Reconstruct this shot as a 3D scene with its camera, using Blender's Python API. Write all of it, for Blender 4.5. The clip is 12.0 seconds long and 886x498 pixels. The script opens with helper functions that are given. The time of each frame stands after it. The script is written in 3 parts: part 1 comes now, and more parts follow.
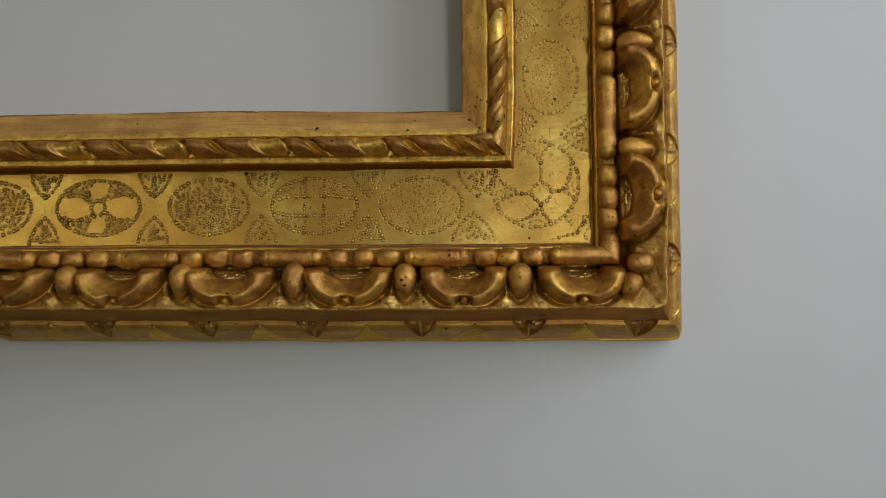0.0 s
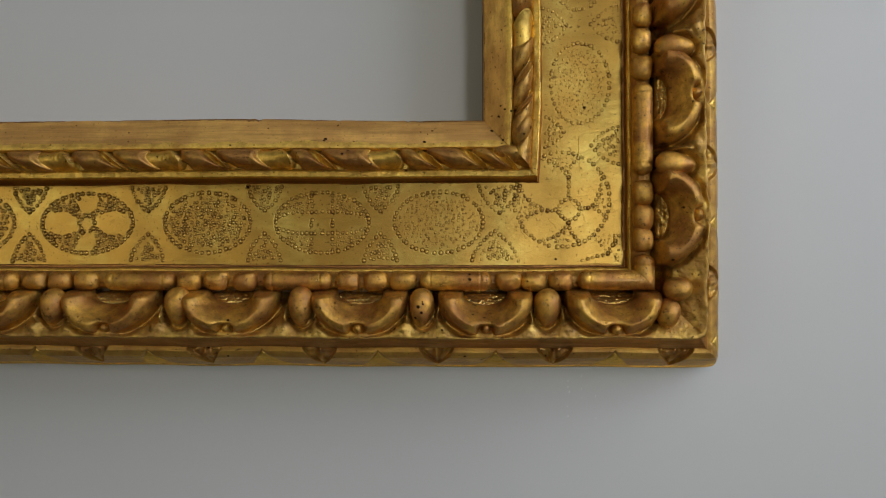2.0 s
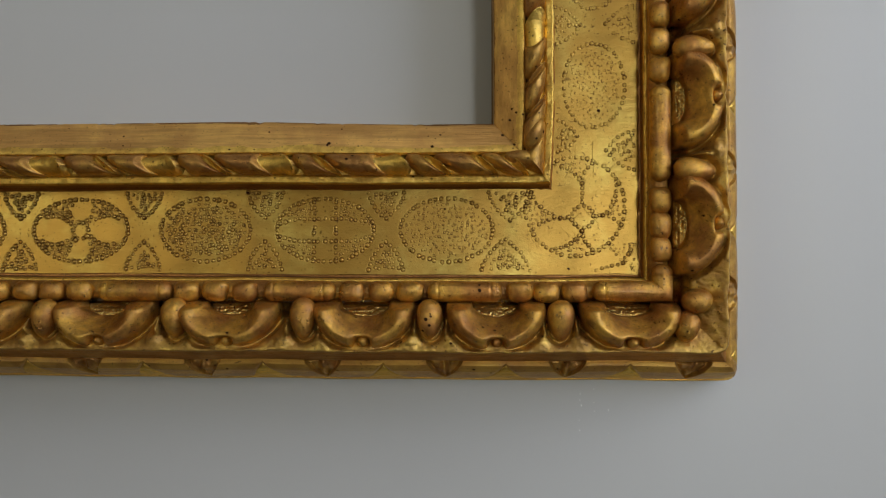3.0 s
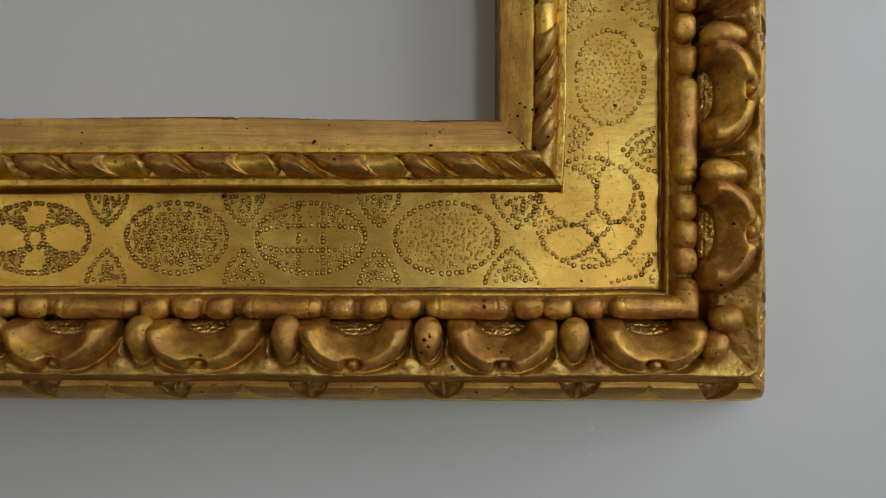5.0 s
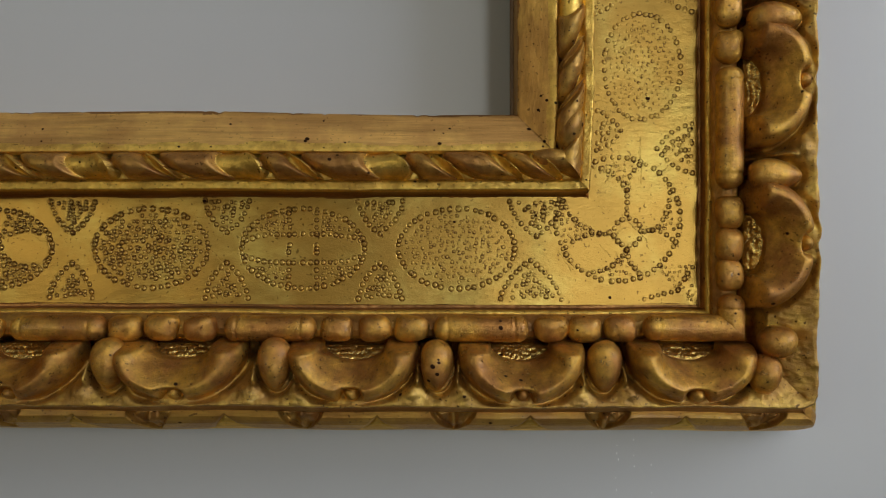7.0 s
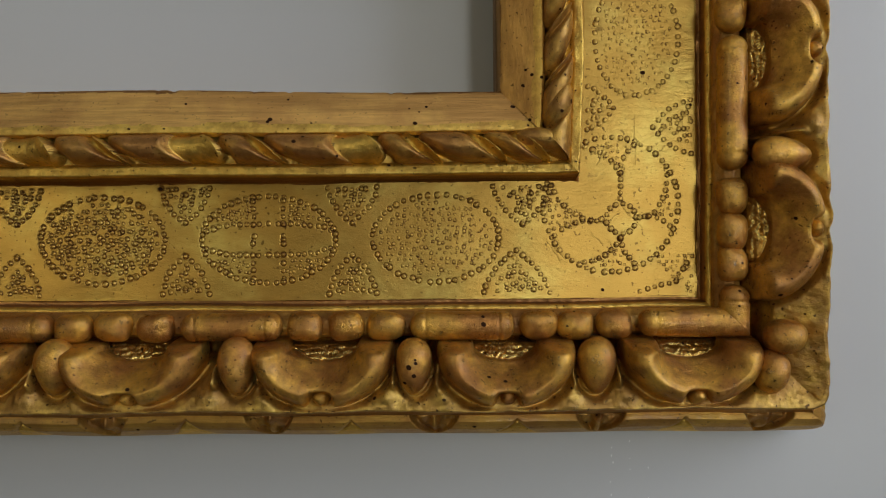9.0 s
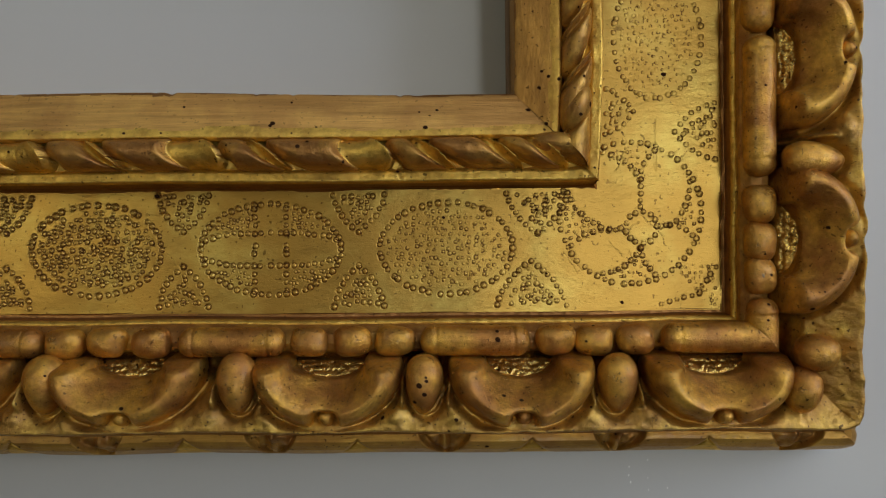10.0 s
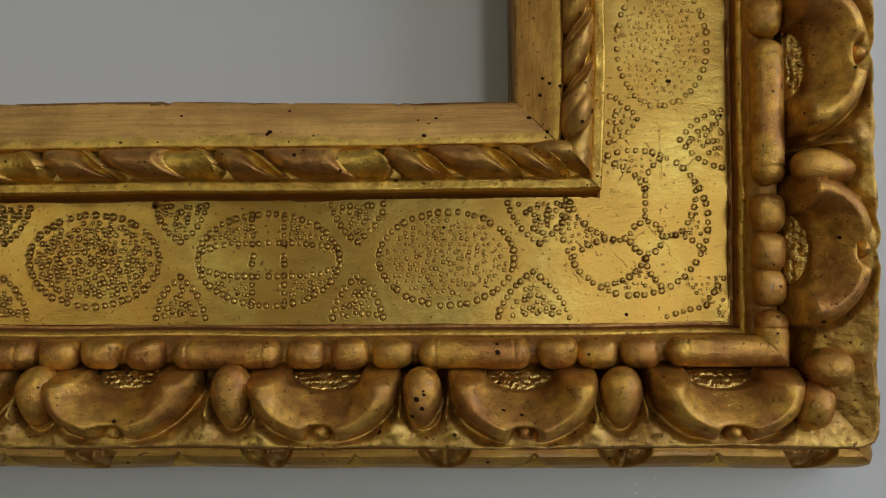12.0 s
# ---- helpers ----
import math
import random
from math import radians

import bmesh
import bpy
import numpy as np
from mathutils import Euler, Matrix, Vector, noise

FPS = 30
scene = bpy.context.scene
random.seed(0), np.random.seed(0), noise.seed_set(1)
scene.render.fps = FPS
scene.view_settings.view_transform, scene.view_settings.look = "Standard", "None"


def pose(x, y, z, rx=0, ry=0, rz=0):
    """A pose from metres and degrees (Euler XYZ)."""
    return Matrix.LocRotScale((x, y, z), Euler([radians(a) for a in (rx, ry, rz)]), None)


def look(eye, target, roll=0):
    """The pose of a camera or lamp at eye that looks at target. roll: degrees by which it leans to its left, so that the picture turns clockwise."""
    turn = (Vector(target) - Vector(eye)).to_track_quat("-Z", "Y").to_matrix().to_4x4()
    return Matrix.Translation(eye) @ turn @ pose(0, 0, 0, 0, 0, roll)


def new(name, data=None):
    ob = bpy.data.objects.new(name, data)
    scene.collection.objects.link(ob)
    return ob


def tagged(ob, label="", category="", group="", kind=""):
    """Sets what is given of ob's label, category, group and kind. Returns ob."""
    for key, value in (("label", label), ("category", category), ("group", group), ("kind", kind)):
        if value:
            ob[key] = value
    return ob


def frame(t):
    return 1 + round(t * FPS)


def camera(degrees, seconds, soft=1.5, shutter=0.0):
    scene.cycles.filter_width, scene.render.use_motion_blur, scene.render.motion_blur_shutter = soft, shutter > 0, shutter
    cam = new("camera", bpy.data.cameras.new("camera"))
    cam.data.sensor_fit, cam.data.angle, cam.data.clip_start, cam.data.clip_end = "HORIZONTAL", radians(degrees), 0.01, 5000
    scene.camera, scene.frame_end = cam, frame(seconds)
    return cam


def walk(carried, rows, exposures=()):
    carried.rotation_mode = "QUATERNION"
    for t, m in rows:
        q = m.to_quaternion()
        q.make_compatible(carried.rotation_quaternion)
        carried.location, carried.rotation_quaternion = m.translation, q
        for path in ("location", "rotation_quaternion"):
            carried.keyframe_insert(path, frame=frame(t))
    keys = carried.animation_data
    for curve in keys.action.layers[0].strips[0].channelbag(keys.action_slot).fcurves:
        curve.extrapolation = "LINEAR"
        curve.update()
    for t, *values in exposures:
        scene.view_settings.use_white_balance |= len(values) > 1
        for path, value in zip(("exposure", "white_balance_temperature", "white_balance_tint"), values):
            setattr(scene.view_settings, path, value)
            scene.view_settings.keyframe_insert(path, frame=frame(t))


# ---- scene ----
cam = camera(66.2, 12.0, soft=1.12)
# seconds, eye (m), yaw to the left, pitch up, roll (degrees)
PATH = [
    (0, 0.01262, -0.03753, 1.51900, 2.897, 2.613, -0.245),
    (0.5, 0.00858, -0.03372, 1.52676, 2.866, 2.094, -0.149),
    (1, 0.00722, -0.02873, 1.53035, 2.949, 1.696, -0.181),
    (1.5, 0.00568, -0.02204, 1.53333, 2.765, 1.436, -0.249),
    (2, 0.00211, -0.01408, 1.53684, 2.654, 1.121, -0.041),
    (2.5, -0.00013, -0.00784, 1.53934, 2.653, 0.871, 0.127),
    (3, -0.00198, -0.00266, 1.54144, 2.611, 0.978, 0.023),
    (5, -0.00821, 0.02526, 1.55033, 1.429, -0.084, -0.021),
    (5.5, -0.01003, 0.03380, 1.54961, 1.680, -0.321, -0.196),
    (6, -0.01124, 0.03986, 1.55237, 1.769, -0.283, -0.168),
    (6.5, -0.01241, 0.04732, 1.55427, 1.487, -0.008, -0.003),
    (7, -0.01269, 0.05467, 1.55388, 1.297, 0.008, -0.017),
    (9, -0.00777, 0.07272, 1.55373, 0.939, -0.829, -0.563),
    (9.5, -0.00857, 0.07632, 1.55582, 0.587, -0.526, -0.861),
    (10, -0.01102, 0.08267, 1.55523, 0.954, -0.425, -0.545),
    (10.5, -0.01058, 0.08494, 1.55565, 1.627, -0.342, -0.436),
    (11, -0.00779, 0.08658, 1.55365, 1.791, 0.034, -0.812),
    (11.5, -0.00747, 0.08686, 1.55320, 1.941, 0.459, -0.812),
    (12, -0.00705, 0.08651, 1.55438, 2.144, 0.711, -0.494),
]
walk(cam, [(t, pose(x, y, z, 90 + pitch, 0, yaw) @ pose(0, 0, 0, 0, 0, roll)) for t, x, y, z, yaw, pitch, roll in PATH],
     [(0, 0.26), (3.0, 0.24), (5.0, 0.20), (7.0, 0.16), (9.0, 0.14), (12.0, 0.10)])

# ---- light ----
X0, X1, Y0, Y1, TOP = -1.40, 1.25, -3.6, 0.306, 2.6      # the room
world = bpy.data.worlds.new("world")
scene.world = world
world.use_nodes = True
world.node_tree.nodes["Background"].inputs[0].default_value = (0.6, 0.7, 0.9, 1)
world.node_tree.nodes["Background"].inputs[1].default_value = 0.3


def area(name, eye, target, w, h, power, colour):
    data = bpy.data.lights.new(name, "AREA")
    data.shape, data.size, data.size_y, data.energy, data.color = "RECTANGLE", w, h, power, colour
    ob = new(name, data)
    ob.matrix_world = look(eye, target)
    return ob


# none of these lamps is seen; their windows are assumed from shadows and reflections
area("window_light", (0.90, -3.56, 1.60), (0.90, 0.0, 1.60), 0.46, 0.7, 24, (0.94, 0.99, 0.94))
# added at the right to brighten that side; the east opening is made for it
area("right_unseen_light", (1.22, -0.58, 2.10), (0, -0.58, 2.10), 1.16, 0.84, 14.0, (0.78, 0.85, 1.0))
area("side_window_light", (-1.37, -1.50, 1.88), (0, -1.50, 1.88), 0.84, 0.90, 6.6, (1.0, 0.94, 0.62))
area("skylight", (0.62, -0.85, TOP - 0.01), (0.62, -0.85, 0), 0.86, 0.86, 3.5, (1.0, 0.98, 0.93))


# ---- materials ----
def nodes(name):
    m = bpy.data.materials.new(name)
    m.use_nodes = True
    nt = m.node_tree
    return m, nt, nt.nodes["Principled BSDF"]


def noise_tex(nt, scale, detail=4.0, rough=0.55, stretch=None, seed=0.0):
    co = nt.nodes.new("ShaderNodeTexCoord")
    mp = nt.nodes.new("ShaderNodeMapping")
    mp.inputs["Location"].default_value = (seed, seed * 1.7, -seed)
    mp.inputs["Scale"].default_value = stretch or (1, 1, 1)
    nt.links.new(co.outputs["Object"], mp.inputs[0])
    tx = nt.nodes.new("ShaderNodeTexNoise")
    tx.inputs["Scale"].default_value = scale
    tx.inputs["Detail"].default_value = detail
    tx.inputs["Roughness"].default_value = rough
    nt.links.new(mp.outputs[0], tx.inputs["Vector"])
    return tx


def ramp(nt, source, stops):
    r = nt.nodes.new("ShaderNodeValToRGB")
    el = r.color_ramp.elements
    while len(el) > len(stops):
        el.remove(el[-1])
    while len(el) < len(stops):
        el.new(0.5)
    for e, (p, c) in zip(el, stops):
        e.position, e.color = p, (*c, 1) if len(c) == 3 else c
    nt.links.new(source, r.inputs[0])
    return r


def mix(nt, fac, a, b, kind="MIX"):
    mx = nt.nodes.new("ShaderNodeMix")
    mx.data_type, mx.blend_type = "RGBA", kind
    for sock, val in ((mx.inputs["Factor"], fac), (mx.inputs["A"], a), (mx.inputs["B"], b)):
        if isinstance(val, bpy.types.NodeSocket):
            nt.links.new(val, sock)
        elif isinstance(val, (int, float)):
            sock.default_value = val
        else:
            sock.default_value = (*val, 1)
    return mx.outputs["Result"]


def bump(nt, bsdf, chain):
    """chain: (height socket, strength, distance in metres), added one upon another"""
    last = None
    for h, s, d in chain:
        b = nt.nodes.new("ShaderNodeBump")
        b.inputs["Strength"].default_value, b.inputs["Distance"].default_value = s, d
        nt.links.new(h, b.inputs["Height"])
        if last:
            nt.links.new(last.outputs[0], b.inputs["Normal"])
        last = b
    nt.links.new(last.outputs[0], bsdf.inputs["Normal"])


def gilding(name, gold, rubbed, patina, amount, rough, stretch, metal=0.9, specks=0.6, grain=0.0002, chop=1.0, patch=55, coat=0.0):
    """Leaf over bole: gold, rubbed to the bole in patches, with brown patina blotches and dark specks."""
    m, nt, bs = nodes(name)
    big = noise_tex(nt, patch, 5, 0.6, None, 3.1)
    mid = noise_tex(nt, 260, 5, 0.65, stretch, 7.7)
    fine = noise_tex(nt, 1500, 4, 0.7, stretch, 1.3)
    dots = noise_tex(nt, 900, 2, 0.4, None, 9.2)
    wear = ramp(nt, big.outputs["Fac"], [(0.5 - amount, (0, 0, 0)), (0.70 - amount, (1, 1, 1))])
    col = mix(nt, wear.outputs[0], gold, rubbed)
    streak = ramp(nt, mid.outputs["Fac"], [(0.38, (1, 1, 1)), (0.62, (0, 0, 0))])
    soft = nt.nodes.new("ShaderNodeMath")
    soft.operation = "MULTIPLY"
    soft.inputs[1].default_value = 0.55
    nt.links.new(streak.outputs[0], soft.inputs[0])
    col = mix(nt, soft.outputs[0], col, patina)
    speck = ramp(nt, dots.outputs["Fac"], [(0.672, (0, 0, 0)), (0.71, (specks,) * 3)])
    col = mix(nt, speck.outputs[0], col, (0.05, 0.02, 0.008))
    nt.links.new(col, bs.inputs["Base Color"])
    bs.inputs["Metallic"].default_value = metal
    bs.inputs["Specular IOR Level"].default_value = 0.3
    bs.inputs["Specular Tint"].default_value = (1.0, 0.74, 0.34, 1)
    rr = nt.nodes.new("ShaderNodeMapRange")
    rr.inputs["To Min"].default_value, rr.inputs["To Max"].default_value = rough - 0.08, rough + 0.10
    nt.links.new(mid.outputs["Fac"], rr.inputs["Value"])
    nt.links.new(rr.outputs[0], bs.inputs["Roughness"])
    bs.inputs["Coat Weight"].default_value, bs.inputs["Coat Roughness"].default_value = coat, 0.22
    crackle = noise_tex(nt, 4200, 3, 0.7, stretch, 5.5)
    lines = noise_tex(nt, 700, 6, 0.75, tuple(0.3 * k for k in stretch) if stretch else None, 2.2)
    scratch = ramp(nt, lines.outputs["Fac"], [(0.29, (0.6,) * 3), (0.36, (0, 0, 0))])
    col = mix(nt, scratch.outputs[0], col, (0.10, 0.045, 0.015))
    nt.links.new(col, bs.inputs["Base Color"])
    tool = noise_tex(nt, 520, 2, 0.5, stretch, 6.1)
    bump(nt, bs, [(big.outputs["Fac"], 0.25, 0.11 / patch * min(chop, 1)), (mid.outputs["Fac"], 0.4, 0.0008 * chop), (tool.outputs["Fac"], 0.5, 0.0005 * chop), (fine.outputs["Fac"], 0.5, grain), (crackle.outputs["Fac"], 0.4, grain * 0.3)])
    return m


ALONG_X, ALONG_Z = (0.05, 1, 1), (1, 1, 0.05)
GOLD = (0.60, 0.428, 0.112)
FRIEZE = {k: gilding("burnished_gold_" + k, GOLD, (0.48, 0.28, 0.062), (0.41, 0.24, 0.052), 0.15, 0.34, st, 0.81, 0.6, 0.00016, 0.38, 45)
          for k, st in (("lying", (0.45, 1, 1)), ("upright", (0.45, 1, 1)))}
SIGHT = {"lying": gilding("rubbed_gold_lying", (0.88, 0.52, 0.15), (0.66, 0.36, 0.11), (0.27, 0.13, 0.04), 0.16, 0.42, ALONG_X, 0.45, 0.35, 0.0005, 1.2),
         "upright": gilding("rubbed_gold_upright", (0.86, 0.52, 0.13), (0.64, 0.34, 0.09), (0.26, 0.12, 0.035), 0.12, 0.40, (1, 1, 0.35), 0.5, 0.7, 0.0005, 1.2)}
SIGHT_EDGE = gilding("gilt_edge", (0.82, 0.54, 0.115), (0.66, 0.38, 0.09), (0.34, 0.17, 0.04), 0.06, 0.40, None, 0.6, 0.5, 0.0003, 1.0)
CARVED = gilding("carved_gold", (0.80, 0.455, 0.082), (0.50, 0.225, 0.056), (0.17, 0.07, 0.018), 0.11, 0.29, None, 0.75, 0.7, 0.0007, 0.7, 85, 0.2)
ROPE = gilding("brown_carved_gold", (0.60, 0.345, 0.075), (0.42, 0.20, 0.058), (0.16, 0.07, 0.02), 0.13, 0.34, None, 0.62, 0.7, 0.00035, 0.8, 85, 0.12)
BRIGHT = gilding("bright_gold", (0.84, 0.55, 0.12), (0.62, 0.37, 0.08), (0.34, 0.19, 0.04), 0.02, 0.33, None, 0.80, 0.8, 0.0003, 1.1)
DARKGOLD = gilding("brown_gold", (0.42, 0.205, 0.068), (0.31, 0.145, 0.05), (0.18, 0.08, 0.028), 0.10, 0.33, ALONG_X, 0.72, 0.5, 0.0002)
GRIME = gilding("grimy_gold", (0.20, 0.10, 0.027), (0.15, 0.07, 0.02), (0.10, 0.048, 0.015), 0.15, 0.5, None, 0.4, 0.5, 0.0001)
STIPPLED = gilding("stippled_gold", (0.92, 0.66, 0.20), (0.70, 0.44, 0.11), (0.26, 0.13, 0.03), 0.02, 0.22, None, 0.92, 0.9, 0.0003, 0.8)


LEDGE = gilding("worn_gold_ledge", (0.70, 0.45, 0.10), (0.42, 0.23, 0.055), (0.20, 0.10, 0.028), 0.12, 0.29, None, 0.70, 0.9, 0.0004, 1.1, 150, 0.15)
LEAF = gilding("back_leaf_gold", (0.62, 0.36, 0.075), (0.42, 0.21, 0.05), (0.20, 0.095, 0.026), 0.10, 0.36, ALONG_X, 0.52, 0.8, 0.0004, 0.7, 90, 0.15)


def plain(name, colour, rough, scale=40, vary=0.06, bumpiness=0.0004, metal=0.0):
    m, nt, bs = nodes(name)
    a, b = noise_tex(nt, scale, 5, 0.6), noise_tex(nt, scale * 14, 4, 0.6, None, 4.0)
    lo, hi = [tuple(c * k for c in colour) for k in (1 - vary, 1 + vary)]
    r = ramp(nt, a.outputs["Fac"], [(0.3, lo), (0.7, hi)])
    nt.links.new(r.outputs[0], bs.inputs["Base Color"])
    bs.inputs["Roughness"].default_value, bs.inputs["Metallic"].default_value = rough, metal
    bump(nt, bs, [(a.outputs["Fac"], 0.2, bumpiness * 3), (b.outputs["Fac"], 0.3, bumpiness)])
    return m


DIM = plain("dark_paint", (0.19, 0.17, 0.14), 0.6, 5.0, 0.1)
WALL = plain("grey_white_paint", (0.525, 0.521, 0.522), 0.5, 3.0, 0.03, 0.0003)
FLOOR = plain("dark_stone_floor", (0.10, 0.095, 0.085), 0.45, 8, 0.2)
CEIL = plain("grey_ceiling_paint", (0.36, 0.35, 0.33), 0.7, 4, 0.02)
HOLE = plain("worm_hole_dark", (0.035, 0.016, 0.008), 0.9, 400, 0.3)
HOLE.node_tree.nodes["Principled BSDF"].inputs["Specular IOR Level"].default_value = 0.0
WOOD = plain("old_pine", (0.20, 0.12, 0.06), 0.7, 90, 0.3)

# ---- room ----
WALL_Y = Y1


def box(bm, lo, hi):
    m = Matrix.LocRotScale([(a + b) / 2 for a, b in zip(lo, hi)], None, [b - a for a, b in zip(lo, hi)])
    bmesh.ops.create_cube(bm, size=1, matrix=m)


def solid(name, material, boxes):
    bm = bmesh.new()
    for lo, hi in boxes:
        box(bm, lo, hi)
    data = bpy.data.meshes.new(name)
    bm.to_mesh(data)
    bm.free()
    data.materials.append(material)
    return new(name, data)


T = 0.12
tagged(solid("wall_north", WALL, [((X0 - T, Y1, -T), (X1 + T, Y1 + T, TOP + T))]), "smooth grey-white painted wall behind the gilded frame", "wall", kind="structure")
# each of the other walls has an opening made for its unseen lamp
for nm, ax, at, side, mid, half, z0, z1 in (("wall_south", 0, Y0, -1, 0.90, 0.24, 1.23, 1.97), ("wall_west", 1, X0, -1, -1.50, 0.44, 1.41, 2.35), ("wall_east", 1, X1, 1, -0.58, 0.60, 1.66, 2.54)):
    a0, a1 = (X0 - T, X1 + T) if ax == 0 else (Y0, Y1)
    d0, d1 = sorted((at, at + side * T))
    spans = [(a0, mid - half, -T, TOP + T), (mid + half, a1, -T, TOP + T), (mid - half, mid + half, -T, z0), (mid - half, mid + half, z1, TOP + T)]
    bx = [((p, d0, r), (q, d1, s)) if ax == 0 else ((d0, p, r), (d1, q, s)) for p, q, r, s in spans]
    tagged(solid(nm, DIM, bx), "plain dark painted wall with an opening for an unseen lamp", "wall", kind="structure")
# added out of view: cuts off part of the south lamp, darkening the left
tagged(solid("light_baffle", DIM, [((X0, -2.0 - T, 0), (0.445, -2.0, TOP))]), "plain dark unseen baffle added to dim the south lamp towards the left", "wall", kind="structure")
tagged(solid("floor", FLOOR, [((X0, Y0, -T), (X1, Y1, 0))]), "plain dark stone floor of the room", "floor", kind="structure")
tagged(solid("ceiling", CEIL, [((X0, Y0, TOP), (0.18, Y1, TOP + T)), ((1.06, Y0, TOP), (X1, Y1, TOP + T)), ((0.18, Y0, TOP), (1.06, -1.29, TOP + T)), ((0.18, -0.41, TOP), (1.06, Y1, TOP + T))]), "plain grey painted ceiling with a skylight opening", "ceiling", kind="structure")

# ---- gilded frame ----
XR, ZB = 0.0038, 1.5968          # sight edges that meet at the visible corner
XL, ZT = -0.4762, 1.9768         # the two far sight edges
BASE = Vector(((XL + XR) / 2, WALL_Y, ZB - 0.1075))
frame_thing = tagged(new("picture_frame"), "carved gilded wooden frame with punched frieze, worn, on the wall", "picture frame")
frame_thing.location = BASE
FINE_X, FINE_Z = -0.242, 1.675    # beyond these the carving is coarser


def put(rail, s, v, y):
    """From a rail's own measures (along, outwards from the sight edge, depth) to the frame's."""
    s, v, y = np.broadcast_arrays(s, v, y)
    x, z = {"bottom": (s, ZB - v), "top": (s, ZT + v), "right": (XR + v, s), "left": (XL - v, s)}[rail]
    return np.stack([x - BASE.x, y - BASE.y, z - BASE.z], -1)


def ends(rail):
    return (XL, XR) if rail in ("bottom", "top") else (ZB, ZT)


def waves(seed, n, low, high):
    rng = np.random.default_rng(seed)
    k = np.exp(rng.uniform(np.log(low), np.log(high), n))
    a = rng.uniform(0, 2 * np.pi, n)
    return k * np.cos(a), k * np.sin(a), rng.uniform(0, 2 * np.pi, n), 1 / np.sqrt(n)


def wob(s, v, seed, n=14, low=60, high=600):
    """Smooth unevenness of about unit size; low and high are its wave numbers per metre."""
    ks, kv, ph, w = waves(seed, n, low, high)
    out = np.zeros(np.broadcast(s, v).shape)
    for a, b, c in zip(ks, kv, ph):
        out += np.sin(a * s + b * v + c)
    return out * w * 1.4


def mesh_grid(name, pts, material, parent, flip, label="", closed=False, second=None, mask=None):
    n, m = pts.shape[:2]
    idx = np.arange(n * m).reshape(n, m)
    if closed:
        idx = np.concatenate([idx, idx[:, :1]], 1)
    q = np.stack([idx[:-1, :-1], idx[1:, :-1], idx[1:, 1:], idx[:-1, 1:]], -1).reshape(-1, 4)
    if flip:
        q = q[:, ::-1]
    P = pts.reshape(-1, 3)
    d1, d2 = P[q[:, 2]] - P[q[:, 0]], P[q[:, 3]] - P[q[:, 1]]
    good = np.linalg.norm(np.cross(d1, d2), axis=1) > 1e-12
    q = q[good]
    other = np.rint(mask.ravel()[q].mean(1) if not isinstance(second, tuple) else mask.ravel()[q[:, 0]]) if mask is not None else None
    used, inv = np.unique(q, return_inverse=True)
    P, q = P[used], inv.reshape(q.shape)
    data = bpy.data.meshes.new(name)
    data.vertices.add(len(P))
    data.vertices.foreach_set("co", P.astype(np.float32).ravel())
    data.loops.add(q.size)
    data.loops.foreach_set("vertex_index", q.astype(np.int32).ravel())
    data.polygons.add(len(q))
    data.polygons.foreach_set("loop_start", np.arange(0, q.size, 4, dtype=np.int32))
    data.polygons.foreach_set("loop_total", np.full(len(q), 4, dtype=np.int32))
    data.polygons.foreach_set("use_smooth", np.ones(len(q), dtype=bool))
    data.update(calc_edges=True)
    data.validate()
    data.materials.append(material)
    if mask is not None:
        for extra in second if isinstance(second, tuple) else (second,):
            data.materials.append(extra)
        data.polygons.foreach_set("material_index", other.astype(np.int32))
    ob = new(name, data)
    ob.parent = parent
    if label:
        tagged(ob, label)
    return ob


FLIP = {"bottom": True, "right": True, "left": False, "top": False}


def along(rail, v, fine):
    """Places along a rail, clipped at the mitres; close together on the stretch that is passed near."""
    a, b = ends(rail)
    a, b = a - 0.108, b + 0.108
    if rail == "bottom":
        s = np.r_[np.arange(a, FINE_X, 0.003), np.arange(FINE_X, b, fine), b]
    elif rail == "right":
        s = np.r_[np.arange(a, FINE_Z, fine), np.arange(FINE_Z, b, 0.003), b]
    else:
        s = np.r_[np.arange(a, b, 0.003), b]
    s = np.broadcast_to(s[:, None], (len(s), len(v)))
    a, b = ends(rail)
    return np.clip(s, a - v[None] - 0.0004, b + v[None])


def profile(points, step):
    """Points (v, y) in millimetres joined by short straight pieces, in metres."""
    pts = np.array(points) / 1000.0
    out = [pts[:1]]
    for p, q in zip(pts[:-1], pts[1:]):
        n = max(1, int(np.ceil(np.linalg.norm(q - p) / step)))
        out.append(p + (q - p) * (np.arange(1, n + 1) / n)[:, None])
    out = np.concatenate(out)
    return out[:, 0], out[:, 1]


def wide_place(rail, s, v):
    return (s, -v) if rail in ("bottom", "top") else (XR + v, s - ZB)


SEED = {"bottom": 11, "right": 23, "left": 37, "top": 51}


